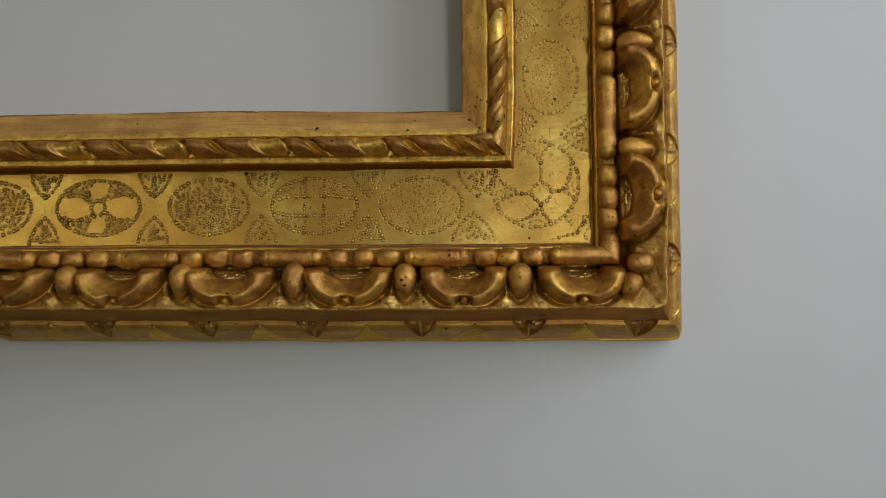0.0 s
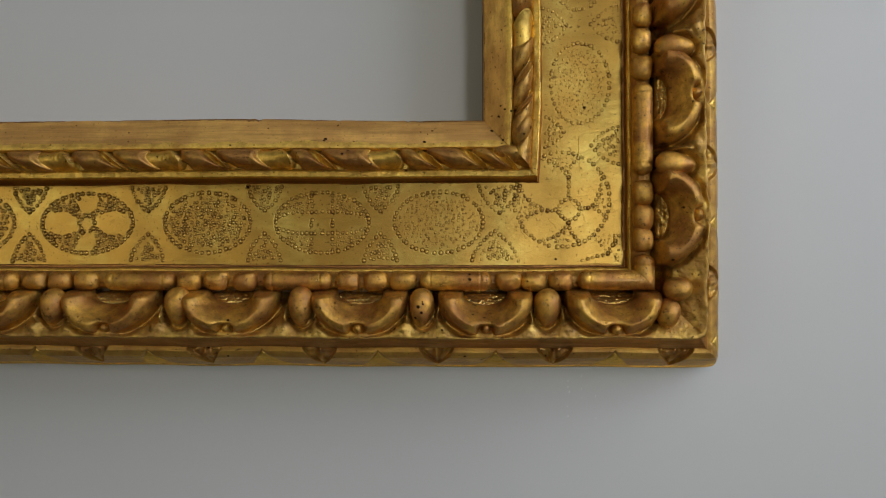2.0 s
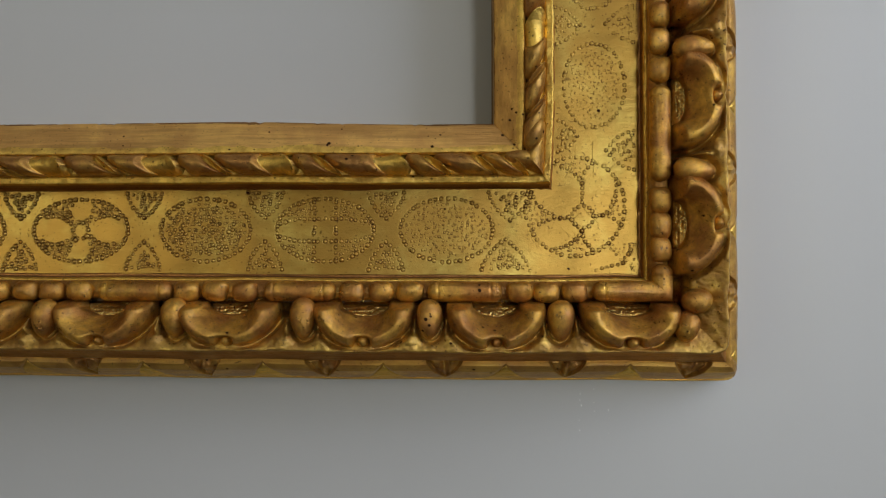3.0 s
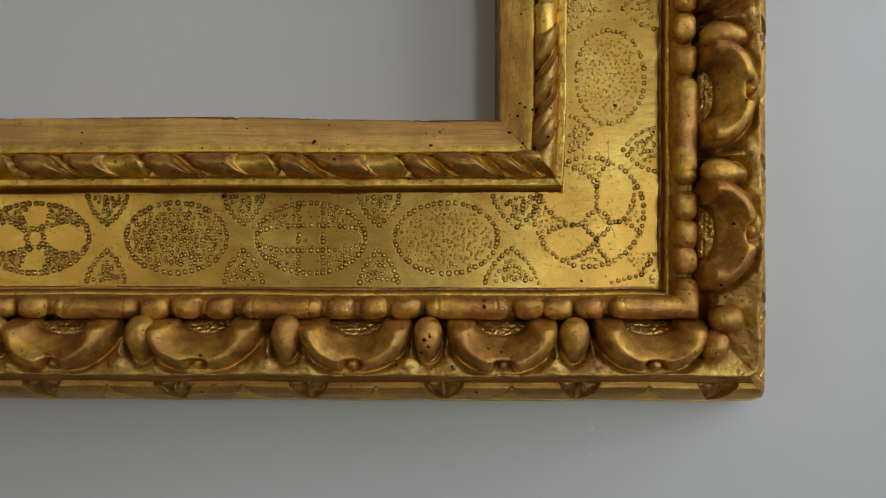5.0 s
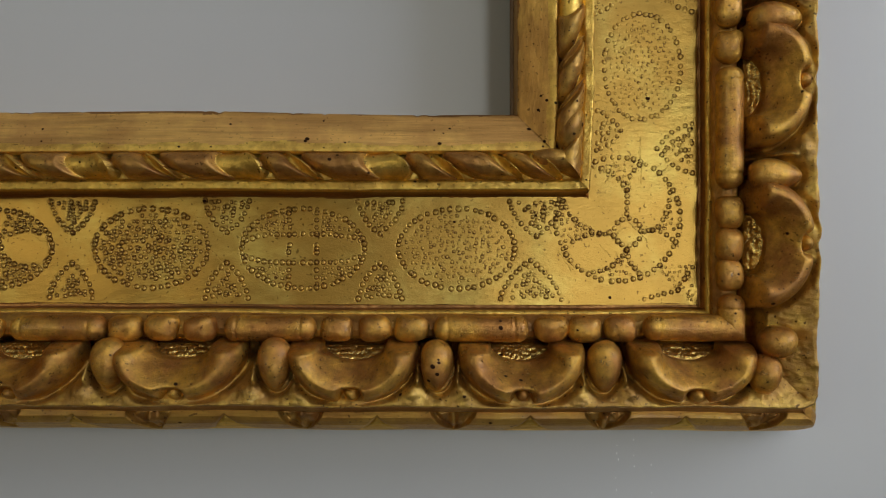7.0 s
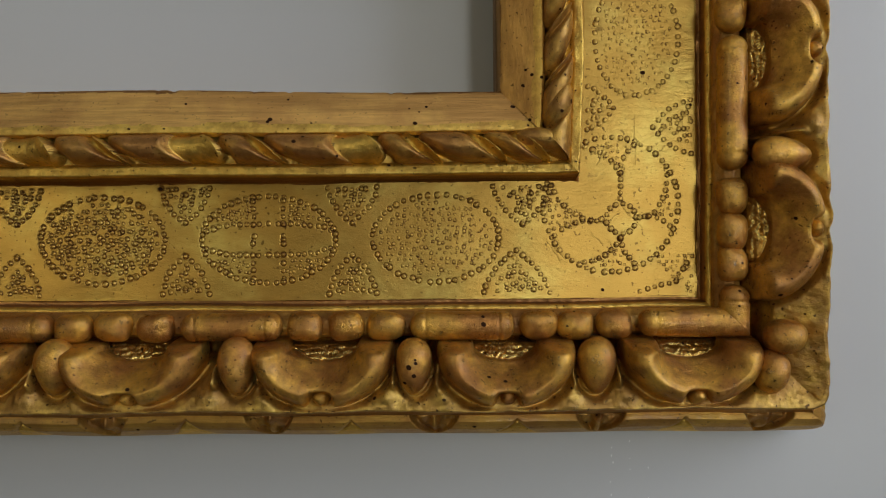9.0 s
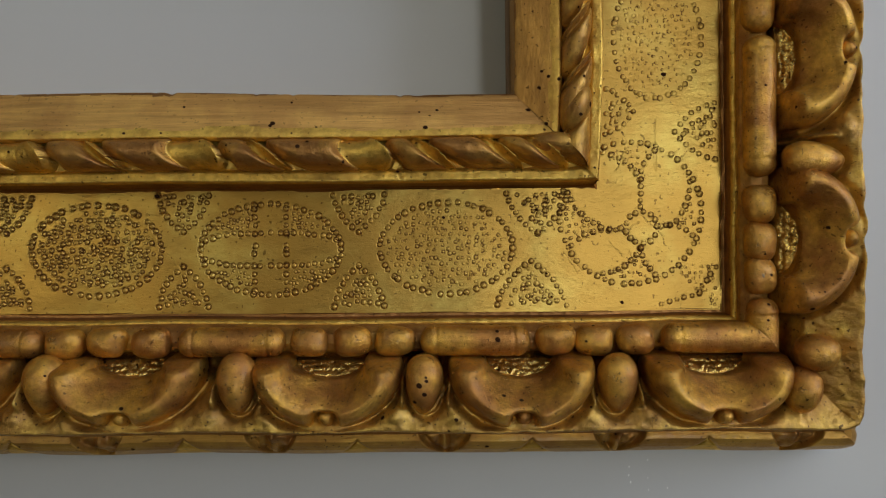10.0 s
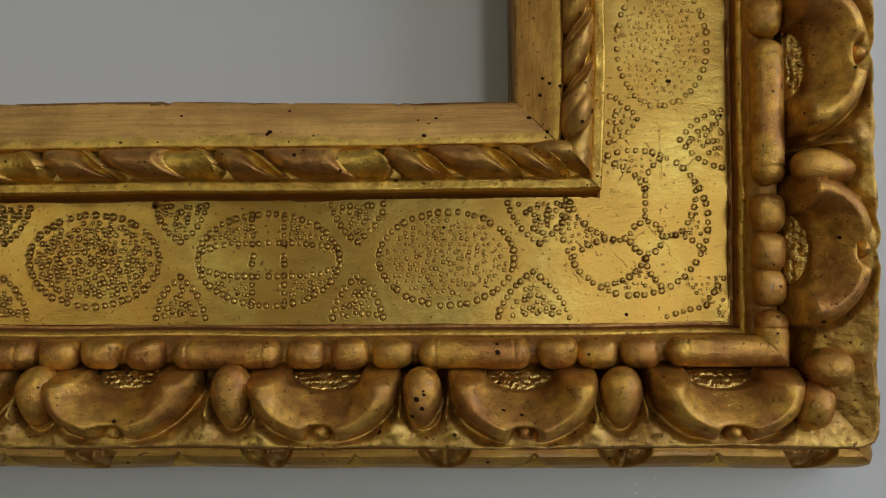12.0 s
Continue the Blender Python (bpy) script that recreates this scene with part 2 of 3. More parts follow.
def sheet(rail, name, points, material, parent, step=0.0005, fine=0.0006, relief=None, label="", rough=0.00012, sway=0.00025, inner=None, second=None, start=None):
    v, y = profile(points, step)
    s = along(rail, v + (0.003 if inner else 0), fine)
    if start is not None:
        s = np.maximum(s, start)
    V, Y = np.broadcast_to(v, s.shape).copy(), np.broadcast_to(y, s.shape).copy()
    lo, hi = ends(rail)
    mask = None
    Y -= rough * wob(s, V, SEED[rail] + 1, 16, 300, 2500) + sway * (wob(*wide_place(rail, s, V), 61, 12, 30, 260) if name == "frieze" else wob(s, V * 0.3, SEED[rail] + 2, 10, 20, 160))
    bend = sway * 0.7 * wob(s, V * 0.1, SEED[rail] + 3, 10, 40, 300) * step01((np.minimum(s - (lo - V), hi + V - s)) / 0.01)
    if relief is not None:
        dv, dy, mask = relief(s, V)
        V, Y = V + dv, Y - dy
    far = inner(V) if inner else 0.0
    if rail in ("bottom", "top"):
        s = np.clip(s, lo - V, hi + V + far)
        if inner:
            V = V - 0.0015 * step01((hi - s) / 0.12) * np.clip(1 - V / 0.012, 0, 1)
    else:
        s = np.clip(s, lo - V - 0.0004, hi + V)
        V = V + (far if rail == "right" else 0)
    if rail == "right":
        V = V + 0.0015 * np.clip((s - 1.573) / 0.03, 0, 1) * np.interp(V, (0.004, 0.013, 0.026, 0.040), (0, 1, 1, 0))
    if inner:
        chips = np.maximum(wob(s, 0 * V, SEED[rail] + 5, 16, 300, 2600) - 0.7, 0)
        V = V + 0.0003 * chips * (V < 0.0012)
    V = V + bend
    return mesh_grid(name, put(rail, s, V, Y), material, parent, FLIP[rail], label, second=second, mask=mask)


def sight_far(v):
    """The right sight flat is narrower than the others."""
    return 0.0022 * np.clip(1 - v / 0.012, 0, 1)


def step01(x):
    x = np.clip(x, 0, 1)
    return x * x * (3 - 2 * x)


def sight_relief(rail):
    """Brighter leaf is left along the rope, with a ragged limit."""
    def relief(s, v):
        uneven = wob(s, v, SEED[rail] + 30, 18, 60, 700)
        return 0 * s, 0 * s, np.where(v < 0.0007 + 0.0004 * uneven, 2, v > 0.0103 + 0.00035 * uneven).astype(float)

    return relief


# -- rope twist: brown convex strands; between them almond scoops and thin slanting slivers of gold --
def rope_cuts(rail):
    rng = np.random.default_rng(SEED[rail])
    wide, thin = 0.0070, 0.0022
    if rail == "bottom":
        cuts = [(0.0135, thin), (0.0010, thin)]
        for k in range(11):
            cuts += [(-0.0172 - 0.0446 * k, thin), (-0.0350 - 0.0463 * k, wide)]
    elif rail == "right":
        cuts = [(1.5872, 0.0012), (1.6009, 0.0012), (1.6139, 0.0014)] + [(1.6320 + 0.0232 * k, (wide, thin)[k % 2]) for k in range(16)]
    else:
        lo, hi = ends(rail)
        cuts = [(lo + 0.0232 * k, (wide, thin)[k % 2]) for k in range(22)]
    return [(c + rng.normal(0, 0.0004), w * rng.uniform(0.94, 1.08)) for c, w in cuts]


def rope_relief(rail):
    cuts = sorted(rope_cuts(rail))
    mid, reach = 0.01685, 0.0046

    def relief(s, v):
        n = np.clip((v - mid) / reach, -1.1, 1.1)
        left, right = [], []                            # bounds of each scoop at this height
        for c, w in cuts:
            if w > 0.004:
                m, h = c + 0.0019 * n + 0.0004 * np.sin(2.5 * n), w * np.sqrt(np.clip(1 - (n / 1.08) ** 2, 0.004, 1))
            else:
                m, h = c + 0.0054 * n + 0.0010 * n ** 3, w * np.clip(1 - 0.72 * n * n, 0.12, 1)
            left.append(m - h)
            right.append(m + h)
        past, ahead, scoop, rise = np.full(s.shape, 0.05), np.full(s.shape, 0.05), np.zeros(s.shape), np.zeros(s.shape)
        for (c, w), p, q in zip(cuts, left, right):
            d = s - q
            past = np.where((d >= 0) & (d < past), d, past)
            d = p - s
            ahead = np.where((d >= 0) & (d < ahead), d, ahead)
            f = (s - p) / np.maximum(q - p, 1e-5)
            near = (f > 0) & (f < 1)
            scoop[near] = 1 if w > 0.0016 else 0.4
            rise[near] = f[near]
        strand = 1 - 0.95 * np.exp(-((past / 0.0028) ** 1.4)) - 0.35 * np.exp(-((ahead / 0.0010) ** 2))
        dish = 0.30 + 0.75 * rise - 0.95 * rise * (1 - rise)
        bulge = np.where(scoop > 0, dish, strand)
        pinch = np.exp(-((past / 0.0032) ** 2)) * (1 - scoop)
        half = 0.0037 + 0.0007 * np.clip(bulge, 0, 1) - np.where(n > 0, 0.0026, 0.0012) * pinch
        r = np.clip((v - mid) / half, -1, 1)
        tube = np.sqrt(np.maximum(1 - r * r, 0)) ** np.where(scoop > 0, 0.7, 0.75)
        mask = np.where((tube < 0.05) | (scoop > 0.5), 1, 0).astype(float)
        return 0 * s, tube * (0.0050 + 0.0046 * bulge) + 0.0012 * pinch * (tube < 0.05), mask

    return relief


# -- punched work of the frieze --
def ring(cx, cz, a, b, gap, rng, big=0.00080, a0=0.0, a1=2 * math.pi):
    n = max(3, int(abs(a1 - a0) * (a + b) / 2 / gap))
    out = []
    for k in range(n):
        t = a0 + (a1 - a0) * (k + rng.uniform(-0.2, 0.2)) / n
        out.append((cx + a * math.cos(t) + rng.normal(0, 0.00012), cz + b * math.sin(t) + rng.normal(0, 0.00012), big * rng.uniform(0.82, 1.12), rng.uniform(0.6, 1.15)))
    return out


def row(p, q, gap, rng, bow=0.0, big=0.00077):
    n = max(2, int(math.dist(p, q) / gap))
    nx, nz = -(q[1] - p[1]), q[0] - p[0]
    out = []
    for k in range(n + 1):
        t = k / n
        c = 4 * t * (1 - t) * bow
        out.append((p[0] + (q[0] - p[0]) * t + nx * c + rng.normal(0, 0.00013), p[1] + (q[1] - p[1]) * t + nz * c + rng.normal(0, 0.00013), big * rng.uniform(0.8, 1.12), rng.uniform(0.55, 1.15)))
    return out


def stipple(inside, box4, gap, rng, big=0.00047):
    out, x0, x1, z0, z1 = [], *box4
    z = z0
    while z < z1:
        x = x0 + rng.uniform(0, gap)
        while x < x1:
            px, pz = x + rng.normal(0, gap * 0.2), z + rng.normal(0, gap * 0.2)
            if inside(px, pz):
                out.append((px, pz, big * rng.uniform(0.8, 1.25), rng.uniform(0.55, 1.05)))
            x += gap
        z += gap * 0.9
    return out


GAP = 0.0020


def dotted_oval(cx, cz, a, b, rng):
    d = ring(cx, cz, a, b, GAP * 1.1, rng)
    return d + stipple(lambda x, z: ((x - cx) / (a - 0.002)) ** 2 + ((z - cz) / (b - 0.002)) ** 2 < 1, (cx - a, cx + a, cz - b, cz + b), 0.00188, rng, 0.00060 if cx < -0.05 else 0.00045)


def cross_oval(cx, cz, a, b, rng, bow=0.05):
    d = ring(cx, cz, a, b, GAP, rng)
    hx, hz = 0.0046, 0.0046
    ex, ez = a * 0.93, b * 0.90
    for sg in (-1, 1):
        d += row((cx - ex, cz + sg * hz * 0.6), (cx - hx, cz + sg * hz), GAP, rng, sg * bow) + row((cx + hx, cz + sg * hz), (cx + ex, cz + sg * hz * 0.6), GAP, rng, sg * bow)
        d += row((cx + sg * hx, cz + hz), (cx + sg * hx, cz + ez), GAP, rng) + row((cx + sg * hx, cz - hz), (cx + sg * hx, cz - ez), GAP, rng)
        d += row((cx - hx * 0.6, cz + sg * hz), (cx + hx * 0.6, cz + sg * hz), GAP, rng)
        d += row((cx + sg * hx, cz - 0.0012), (cx + sg * hx, cz + 0.0012), GAP * 1.4, rng)
    return d + stipple(lambda x, z: ((x - cx) / (a - 0.0012)) ** 2 + ((z - cz) / (b - 0.0012)) ** 2 < 1 and abs(x - cx) > hx + 0.001 and abs(z - cz) > hz + 0.0012, (cx - a, cx + a, cz - b, cz + b), 0.00145, rng)


def quatrefoil(cx, cz, a, b, rng):
    """Four plain petals round a small circle, the ground between them stippled."""
    d = ring(cx, cz, a, b, GAP, rng) + ring(cx, cz, 0.0034, 0.0034, GAP, rng)
    petals = [(-0.0116, 0.0, 0.0080, 0.0062), (0.0116, 0.0, 0.0080, 0.0062), (0.0, 0.0080, 0.0050, 0.0044), (0.0, -0.0080, 0.0050, 0.0044)]
    for px, pz, pa, pb in petals:
        mid = math.atan2(-pz, -px)
        d += ring(cx + px, cz + pz, pa, pb, GAP, rng, 0.00077, mid + 0.5, mid + 2.2) + ring(cx + px, cz + pz, pa, pb, GAP, rng, 0.00077, mid - 2.2, mid - 0.5)

    def between(x, z):
        x, z = x - cx, z - cz
        return (x / (a - 0.0012)) ** 2 + (z / (b - 0.0012)) ** 2 < 1 and x * x + z * z > 0.0045 ** 2 and all(((x - px) / (pa + 0.0008)) ** 2 + ((z - pz) / (pb + 0.0008)) ** 2 > 1 for px, pz, pa, pb in petals)
    return d + stipple(between, (cx - a, cx + a, cz - b, cz + b), 0.00145, rng)


def rosette(cx, cz, r, hx, hz, rng):
    """A ring with a small circle near its middle, and four stippled wedges on short stems."""
    big = 0.00080
    d = ring(cx, cz, r, r, 0.0024, rng, big) + ring(hx, hz, 0.0045, 0.0044, 0.0020, rng, big)
    for k, stem in enumerate((0.0082, 0.0136, 0.0090, 0.0058)):
        t = k * math.pi / 2 + (0.05, 0.02, 0.06, -0.04)[k]
        apex = (hx + stem * math.cos(t), hz + stem * math.sin(t))
        d += row((hx + 0.0058 * math.cos(t), hz + 0.0058 * math.sin(t)), apex, 0.0019, rng, 0, big)
        arms = [(cx + r * 0.94 * math.cos(t + w), cz + r * 0.94 * math.sin(t + w)) for w in (-0.40, 0.42)]
        for n, q in enumerate(arms):
            d += row(apex, q, 0.0021, rng, (0.12, -0.12)[n], big)

        def wedge(x, z, p=apex, q=arms[0], s=arms[1]):
            side = [(b2[0] - a2[0]) * (z - a2[1]) - (b2[1] - a2[1]) * (x - a2[0]) for a2, b2 in ((p, q), (s, p))]
            return min(side) > 0.000006 and math.hypot(x - cx, z - cz) < r - 0.0016
        d += stipple(wedge, (cx - r, cx + r, cz - r, cz + r), 0.0019, rng, 0.00042)
    return d


def triangle(cx, cz, dx, dz, half, tall, rng):
    """A stippled triangle whose base is centred on (cx, cz) and whose tip points along (dx, dz)."""
    tip = (cx + dx * tall, cz + dz * tall)
    p, q = (cx - dz * half, cz + dx * half), (cx + dz * half, cz - dx * half)
    d = row(p, tip, GAP, rng, 0.10) + row(tip, q, GAP, rng, 0.10)

    def inside(x, z):
        up = (x - cx) * dx + (z - cz) * dz
        side = abs(-(x - cx) * dz + (z - cz) * dx)
        return 0 < up < tall and side < (half - 0.0012) * (1 - up / tall) ** 1.3
    return d + stipple(inside, (cx - 0.02, cx + 0.02, cz - 0.02, cz + 0.02), 0.0018, rng, 0.00062)


def punches():
    rng = random.Random(5)
    rng.normal = rng.gauss
    cz, a, b = 1.5541, 0.0202, 0.0131
    d = []
    for k, cx in enumerate((-0.0134, -0.0640, -0.1146, -0.1682, -0.2205)):
        kind = (dotted_oval, cross_oval, dotted_oval, quatrefoil, dotted_oval)[k]
        d += kind(cx, cz, a * (0.94 if k % 2 == 0 else 1.01), b, rng)
    for cx in (-0.0385, -0.0893, -0.1410, -0.1945):
        d += triangle(cx, 1.5697, 0, -1, 0.0075, 0.0105, rng) + triangle(cx, 1.5376, 0, 1, 0.0072, 0.0115, rng)
    d += triangle(0.0128, 1.5697, 0, -1, 0.0088, 0.0115, rng) + triangle(0.0108, 1.5376, 0, 1, 0.0100, 0.0125, rng)
    d += rosette(0.0392, 1.5636, 0.0202, 0.0424, 1.5594, rng)
    for cz2, kind in ((1.6134, dotted_oval), (1.6640, cross_oval)):
        d += kind(0.0467, cz2, 0.0130, 0.0172 if kind is dotted_oval else 0.0190, rng)
    d += triangle(0.0315, 1.5925, 1, 0, 0.0065, 0.0085, rng) + triangle(0.0632, 1.5865, -1, 0, 0.0080, 0.0112, rng)
    d += triangle(0.0303, 1.6385, 1, 0, 0.0075, 0.0110, rng) + triangle(0.0630, 1.6385, -1, 0, 0.0075, 0.0110, rng)
    d += row((0.0632, 1.5480), (0.0585, 1.5405), GAP, rng) + row((0.0585, 1.5405), (0.0480, 1.5375), GAP, rng)
    d += stipple(lambda x, z: x - 0.0480 > (1.5480 - z) * 0.9 + 0.0035, (0.050, 0.0635, 1.537, 1.549), 0.0018, rng, 0.00040)
    return d


PUNCHES = np.array(punches())


def scratches():
    """Hairline cracks in the leaf, most of them about the corner rosette."""
    rng = random.Random(21)
    out = [((0.0463, 1.5905), (0.0466, 1.5752)), ((-0.1690, 1.5700), (-0.1450, 1.5718))]
    for k in range(20):
        x, z = (rng.uniform(0.016, 0.058), rng.uniform(1.545, 1.600)) if k < 11 else (rng.uniform(-0.2, 0.01), rng.uniform(1.538, 1.570))
        a, n = rng.uniform(0.6, 2.4) if k < 11 else rng.gauss(0.0, 0.25), rng.uniform(0.003, 0.010)
        out.append(((x, z), (x + n * math.cos(a), z + n * math.sin(a))))
    return out


SCRATCHES = scratches()


def frieze_relief(rail):
    def relief(s, v):
        x, z = (s, ZB - v) if rail == "bottom" else (XR + v, s)
        dy, dirt = np.zeros(s.shape), np.zeros(s.shape)
        if rail not in ("bottom", "right"):
            return 0 * s, dy, None
        sa = s[:, -1]
        for px, pz, r, deep in PUNCHES:
            ps, pv = (px, ZB - pz) if rail == "bottom" else (pz, px - XR)
            i = slice(*np.searchsorted(sa, (ps - 2.2 * r, ps + 2.2 * r)))
            j = slice(*np.searchsorted(v[len(v) // 2], (pv - 2.2 * r, pv + 2.2 * r)))
            d = np.hypot(s[i, j] - ps, v[i, j] - pv) / r
            dy[i, j] += deep * np.interp(px, (-0.18, -0.10, -0.03, 0.05), (1.45, 1.15, 0.95, 0.62) if r > 0.0006 else (1.45, 1.15, 0.75, 0.45)) * r * (-np.interp(px, (-0.12, -0.02, 0.03), (0.55, 0.42, 0.14)) * np.exp(-((d - 1.05) / 0.17) ** 2) + 0.50 * np.sqrt(np.clip(1 - (d / 0.95) ** 2, 0, 1)))
            clean = np.interp(px, (-0.23, -0.13, -0.06, 0.0, 0.03, 0.05), (0.36, 0.36, 0.38, 0.46, 0.30, 0.38)) if pz < 1.574 else 0.74
            side = np.cos(np.arctan2(v[i, j] - pv, s[i, j] - ps) - 60.0 * (px + 2.3 * pz) / r * 0.01)
            dirt[i, j] = np.maximum(dirt[i, j], (np.abs(d - 1.02) < 0.00013 / r * (0.5 + 0.6 * deep)) & (side > 2.6 * (clean + (0.14 if r < 0.0006 else 0.0) - deep)))
        for p, q in SCRATCHES:
            along_x, along_z = q[0] - p[0], q[1] - p[1]
            length = math.hypot(along_x, along_z)
            f = ((x - p[0]) * along_x + (z - p[1]) * along_z) / length ** 2
            off = ((x - p[0]) * along_z - (z - p[1]) * along_x) / length + 0.00012 * np.sin(9 * f + 40 * p[0])
            on = (f > 0) & (f < 1)
            dy -= 0.00007 * np.exp(-((off / 0.00016) ** 2)) * on
            dirt[on & (np.abs(off) < 0.00009) & (np.sin(31 * f + 900 * p[1]) > -0.3)] = 1
        return 0 * s, dy, dirt

    return relief


BACK = profile([(95.6, 280.4), (96.4, 279.6), (98.6, 280.6), (101.4, 283.6), (104.0, 288.4), (106.0, 293.4), (107.2, 297.4), (107.9, 299.2), (108.1, 301.2), (107.7, 304.8)], 0.0004)


# -- leaf and dart carving of the back moulding --
def back_relief(rail):
    first = -0.0144 if rail in ("bottom", "top") else 1.5790
    period = 0.0509

    def relief(s, v):
        u = (s - first) / period
        d = np.abs(u - np.round(u)) * period           # distance to a dart
        p = np.abs(u - np.floor(u) - 0.5) * period     # distance to a peak of the lip
        w = np.clip((v - 0.0962) / 0.0110, 0, 1)
        edge = 0.90 - 0.72 * np.clip(1 - p / 0.0090, 0, 1) ** 1.2 + 0.02 * wob(s, 0 * v, SEED[rail] + 9, 8, 60, 300)
        lip = step01((w - edge) / 0.06)
        line = np.exp(-(((w - edge - 0.02) / 0.05) ** 2))
        tongue = 0.0078 * (1 - np.clip(w / 0.84, 0, 1) ** 1.7)
        dart = step01((tongue - d) / 0.0010)
        round_leaf = np.sin(np.clip(w, 0, 1) * np.pi) * 0.0026
        crinkle = 0.0004 * wob(s, v, SEED[rail] + 12, 20, 700, 2600)
        cut = np.maximum(lip * 0.0008 + line * 0.0010 , dart * (0.0032 + crinkle - 0.0016 * np.exp(-((d / 0.0012) ** 2)))) * np.where((w > 0.02) & (w < 0.985), 1, 0)
        if rail == "right":
            cut = cut * 0.6
        dv = -0.25 * dart * cut
        if rail == "bottom":
            torn = step01((s + 0.2318) / 0.0055)
            dv = dv - (1 - torn) * np.clip(v - 0.0985, 0, 1) * 0.6
        lo, hi = ends(rail)
        near = np.minimum(s - (lo - v), hi + v - s)
        dv = dv - 0.0030 * np.exp(-np.maximum(near, 0) / 0.0022) * np.clip((v - 0.098) / 0.009, 0, 1)
        # darts take the brown rope gold, which also paints in their recess shade
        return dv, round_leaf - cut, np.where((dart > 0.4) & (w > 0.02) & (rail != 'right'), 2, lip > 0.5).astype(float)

    return relief


def grains(s, v):
    """Small round grains, one to each cell, out of line with one another."""
    s, v = s / 0.00085, v / 0.0012
    i, j = np.floor(s), np.floor(v)
    best = np.full(s.shape, 9.0)
    for di in (-1, 0, 1):
        for dj in (-1, 0, 1):
            a, b = i + di, j + dj
            h = np.sin(a * 12.9898 + b * 78.233) * 43758.5453
            g = np.sin(a * 39.346 + b * 11.135) * 24634.6345
            best = np.minimum(best, np.hypot(s - a - 0.15 - 0.7 * (h % 1), v - b - 0.15 - 0.7 * (g % 1)))
    return np.sqrt(np.clip(1 - (best / 0.62) ** 2, 0, 1))


def edge_sway(rail, s, v, scrolls):
    """The outer lip is worn: it bulges beside each scroll, is nicked at its foot and rounded at the corner."""
    k = step01((v - 0.0862) / 0.003) * step01((0.0965 - v) / 0.005)
    much = 0.55 if rail == "right" else 0.25
    dv = much * (0.0005 * wob(s, 0 * v, SEED[rail] + 40, 10, 40, 260) + 0.0003 * wob(s, 0 * v, SEED[rail] + 41, 12, 300, 1500))
    for c in scrolls:
        dv = dv + much * (0.0010 * np.exp(-(((s - c) / 0.013) ** 2)) - 0.0013 * np.exp(-(((s - c) / 0.0017) ** 2)))
    lo, hi = ends(rail)
    near = np.maximum(np.minimum(s - (lo - v), hi + v - s), 0)
    return k * (dv * step01(near / 0.006) - 0.0020 * np.clip(1 - near / 0.0042, 0, 1) ** 1.6)


def ground_relief(rail, scrolls, eggs):
    def relief(s, v):
        moon = np.zeros(s.shape)
        for c in scrolls:
            moon = np.maximum(moon, step01((0.0118 - np.abs(s - c)) / 0.002))
        low = step01((0.0790 - v) / 0.002)
        dy = 0.0006 * grains(s, v) * low * moon - 0.0060 * step01((0.0785 - v) / 0.003) * (1 - moon)
        dy = dy + (0.00006 * wob(s, v, SEED[rail] + 21, 24, 300, 1500) + 0.00005 * wob(s, v, SEED[rail] + 23, 24, 1500, 4200) + 0.00014 * wob(s, v, SEED[rail] + 22, 14, 120, 500)) * np.clip((0.0905 - v) / 0.004, 0.1, 1)
        for e in eggs:
            for sg in (-1, 1):
                dy = dy + 0.0062 * np.exp(-(((s - e - sg * 0.0061) / 0.0012) ** 2)) * step01((v - 0.0715) / 0.002) * step01((0.0855 - v) / 0.004)
                dy = dy + 0.0026 * np.exp(-(((s - e - sg * 0.0078) / 0.0036) ** 2) - ((v - 0.0858) / 0.0026) ** 2)
        # the knife has cut a furrow round each scroll and egg
        for c in scrolls:
            e = np.hypot((s - c) / 0.0206, (v - 0.0742) / 0.0160)
            dy = dy - 0.0024 * np.exp(-(((e - 1.01) / 0.06) ** 2)) * step01((0.0900 - v) / 0.0015)
        for c in eggs:
            e = np.hypot((s - c) / 0.0050, (v - 0.0783) / 0.0080)
            dy = dy - 0.0018 * np.exp(-(((e - 1.08) / 0.10) ** 2)) * step01((v - 0.0780) / 0.002)
        return edge_sway(rail, s, v, scrolls), dy, np.where(v < 0.0780, 2 - (moon > 0.5), 0).astype(float)

    return relief


# -- carved pieces that stand on the mouldings --
def blob(rail, name, parent, s0, v0, y0, hs, hv, hy, seed, material, power=2.0, taper=0.0, facet=0.0, turn=0.0, label="", n=26, m=36):
    """A rounded knob: half sizes along, across and forward; flattened by power, narrowed by taper."""
    ph = np.linspace(0.02, np.pi * 0.64, n)[:, None]
    th = np.linspace(0, 2 * np.pi, m, endpoint=False)[None]
    sp = np.sin(ph)
    c, s_ = np.cos(th), np.sin(th)
    rad = (np.abs(c) ** power + np.abs(s_) ** power) ** (-1 / power)
    u, w = sp * c * rad, sp * s_ * rad
    f = np.cos(ph) + 0 * th
    bumpy = 1 + 0.04 * wob(u * 0.01 + seed * 0.31, w * 0.01 + f * 0.007, 70, 12, 80, 420)
    if facet:
        bumpy = bumpy * (1 - facet * np.cos(3 * th + seed) * sp * 0.5)
    u, w, f = u * bumpy * (1 + taper * w), w * bumpy, f * bumpy
    ds, dv = u * hs * math.cos(turn) - w * hv * math.sin(turn), u * hs * math.sin(turn) + w * hv * math.cos(turn)
    pts = put(rail, s0 + ds, v0 + dv, y0 - f * hy)
    return mesh_grid(name, pts, material, parent, not FLIP[rail], label, closed=True)


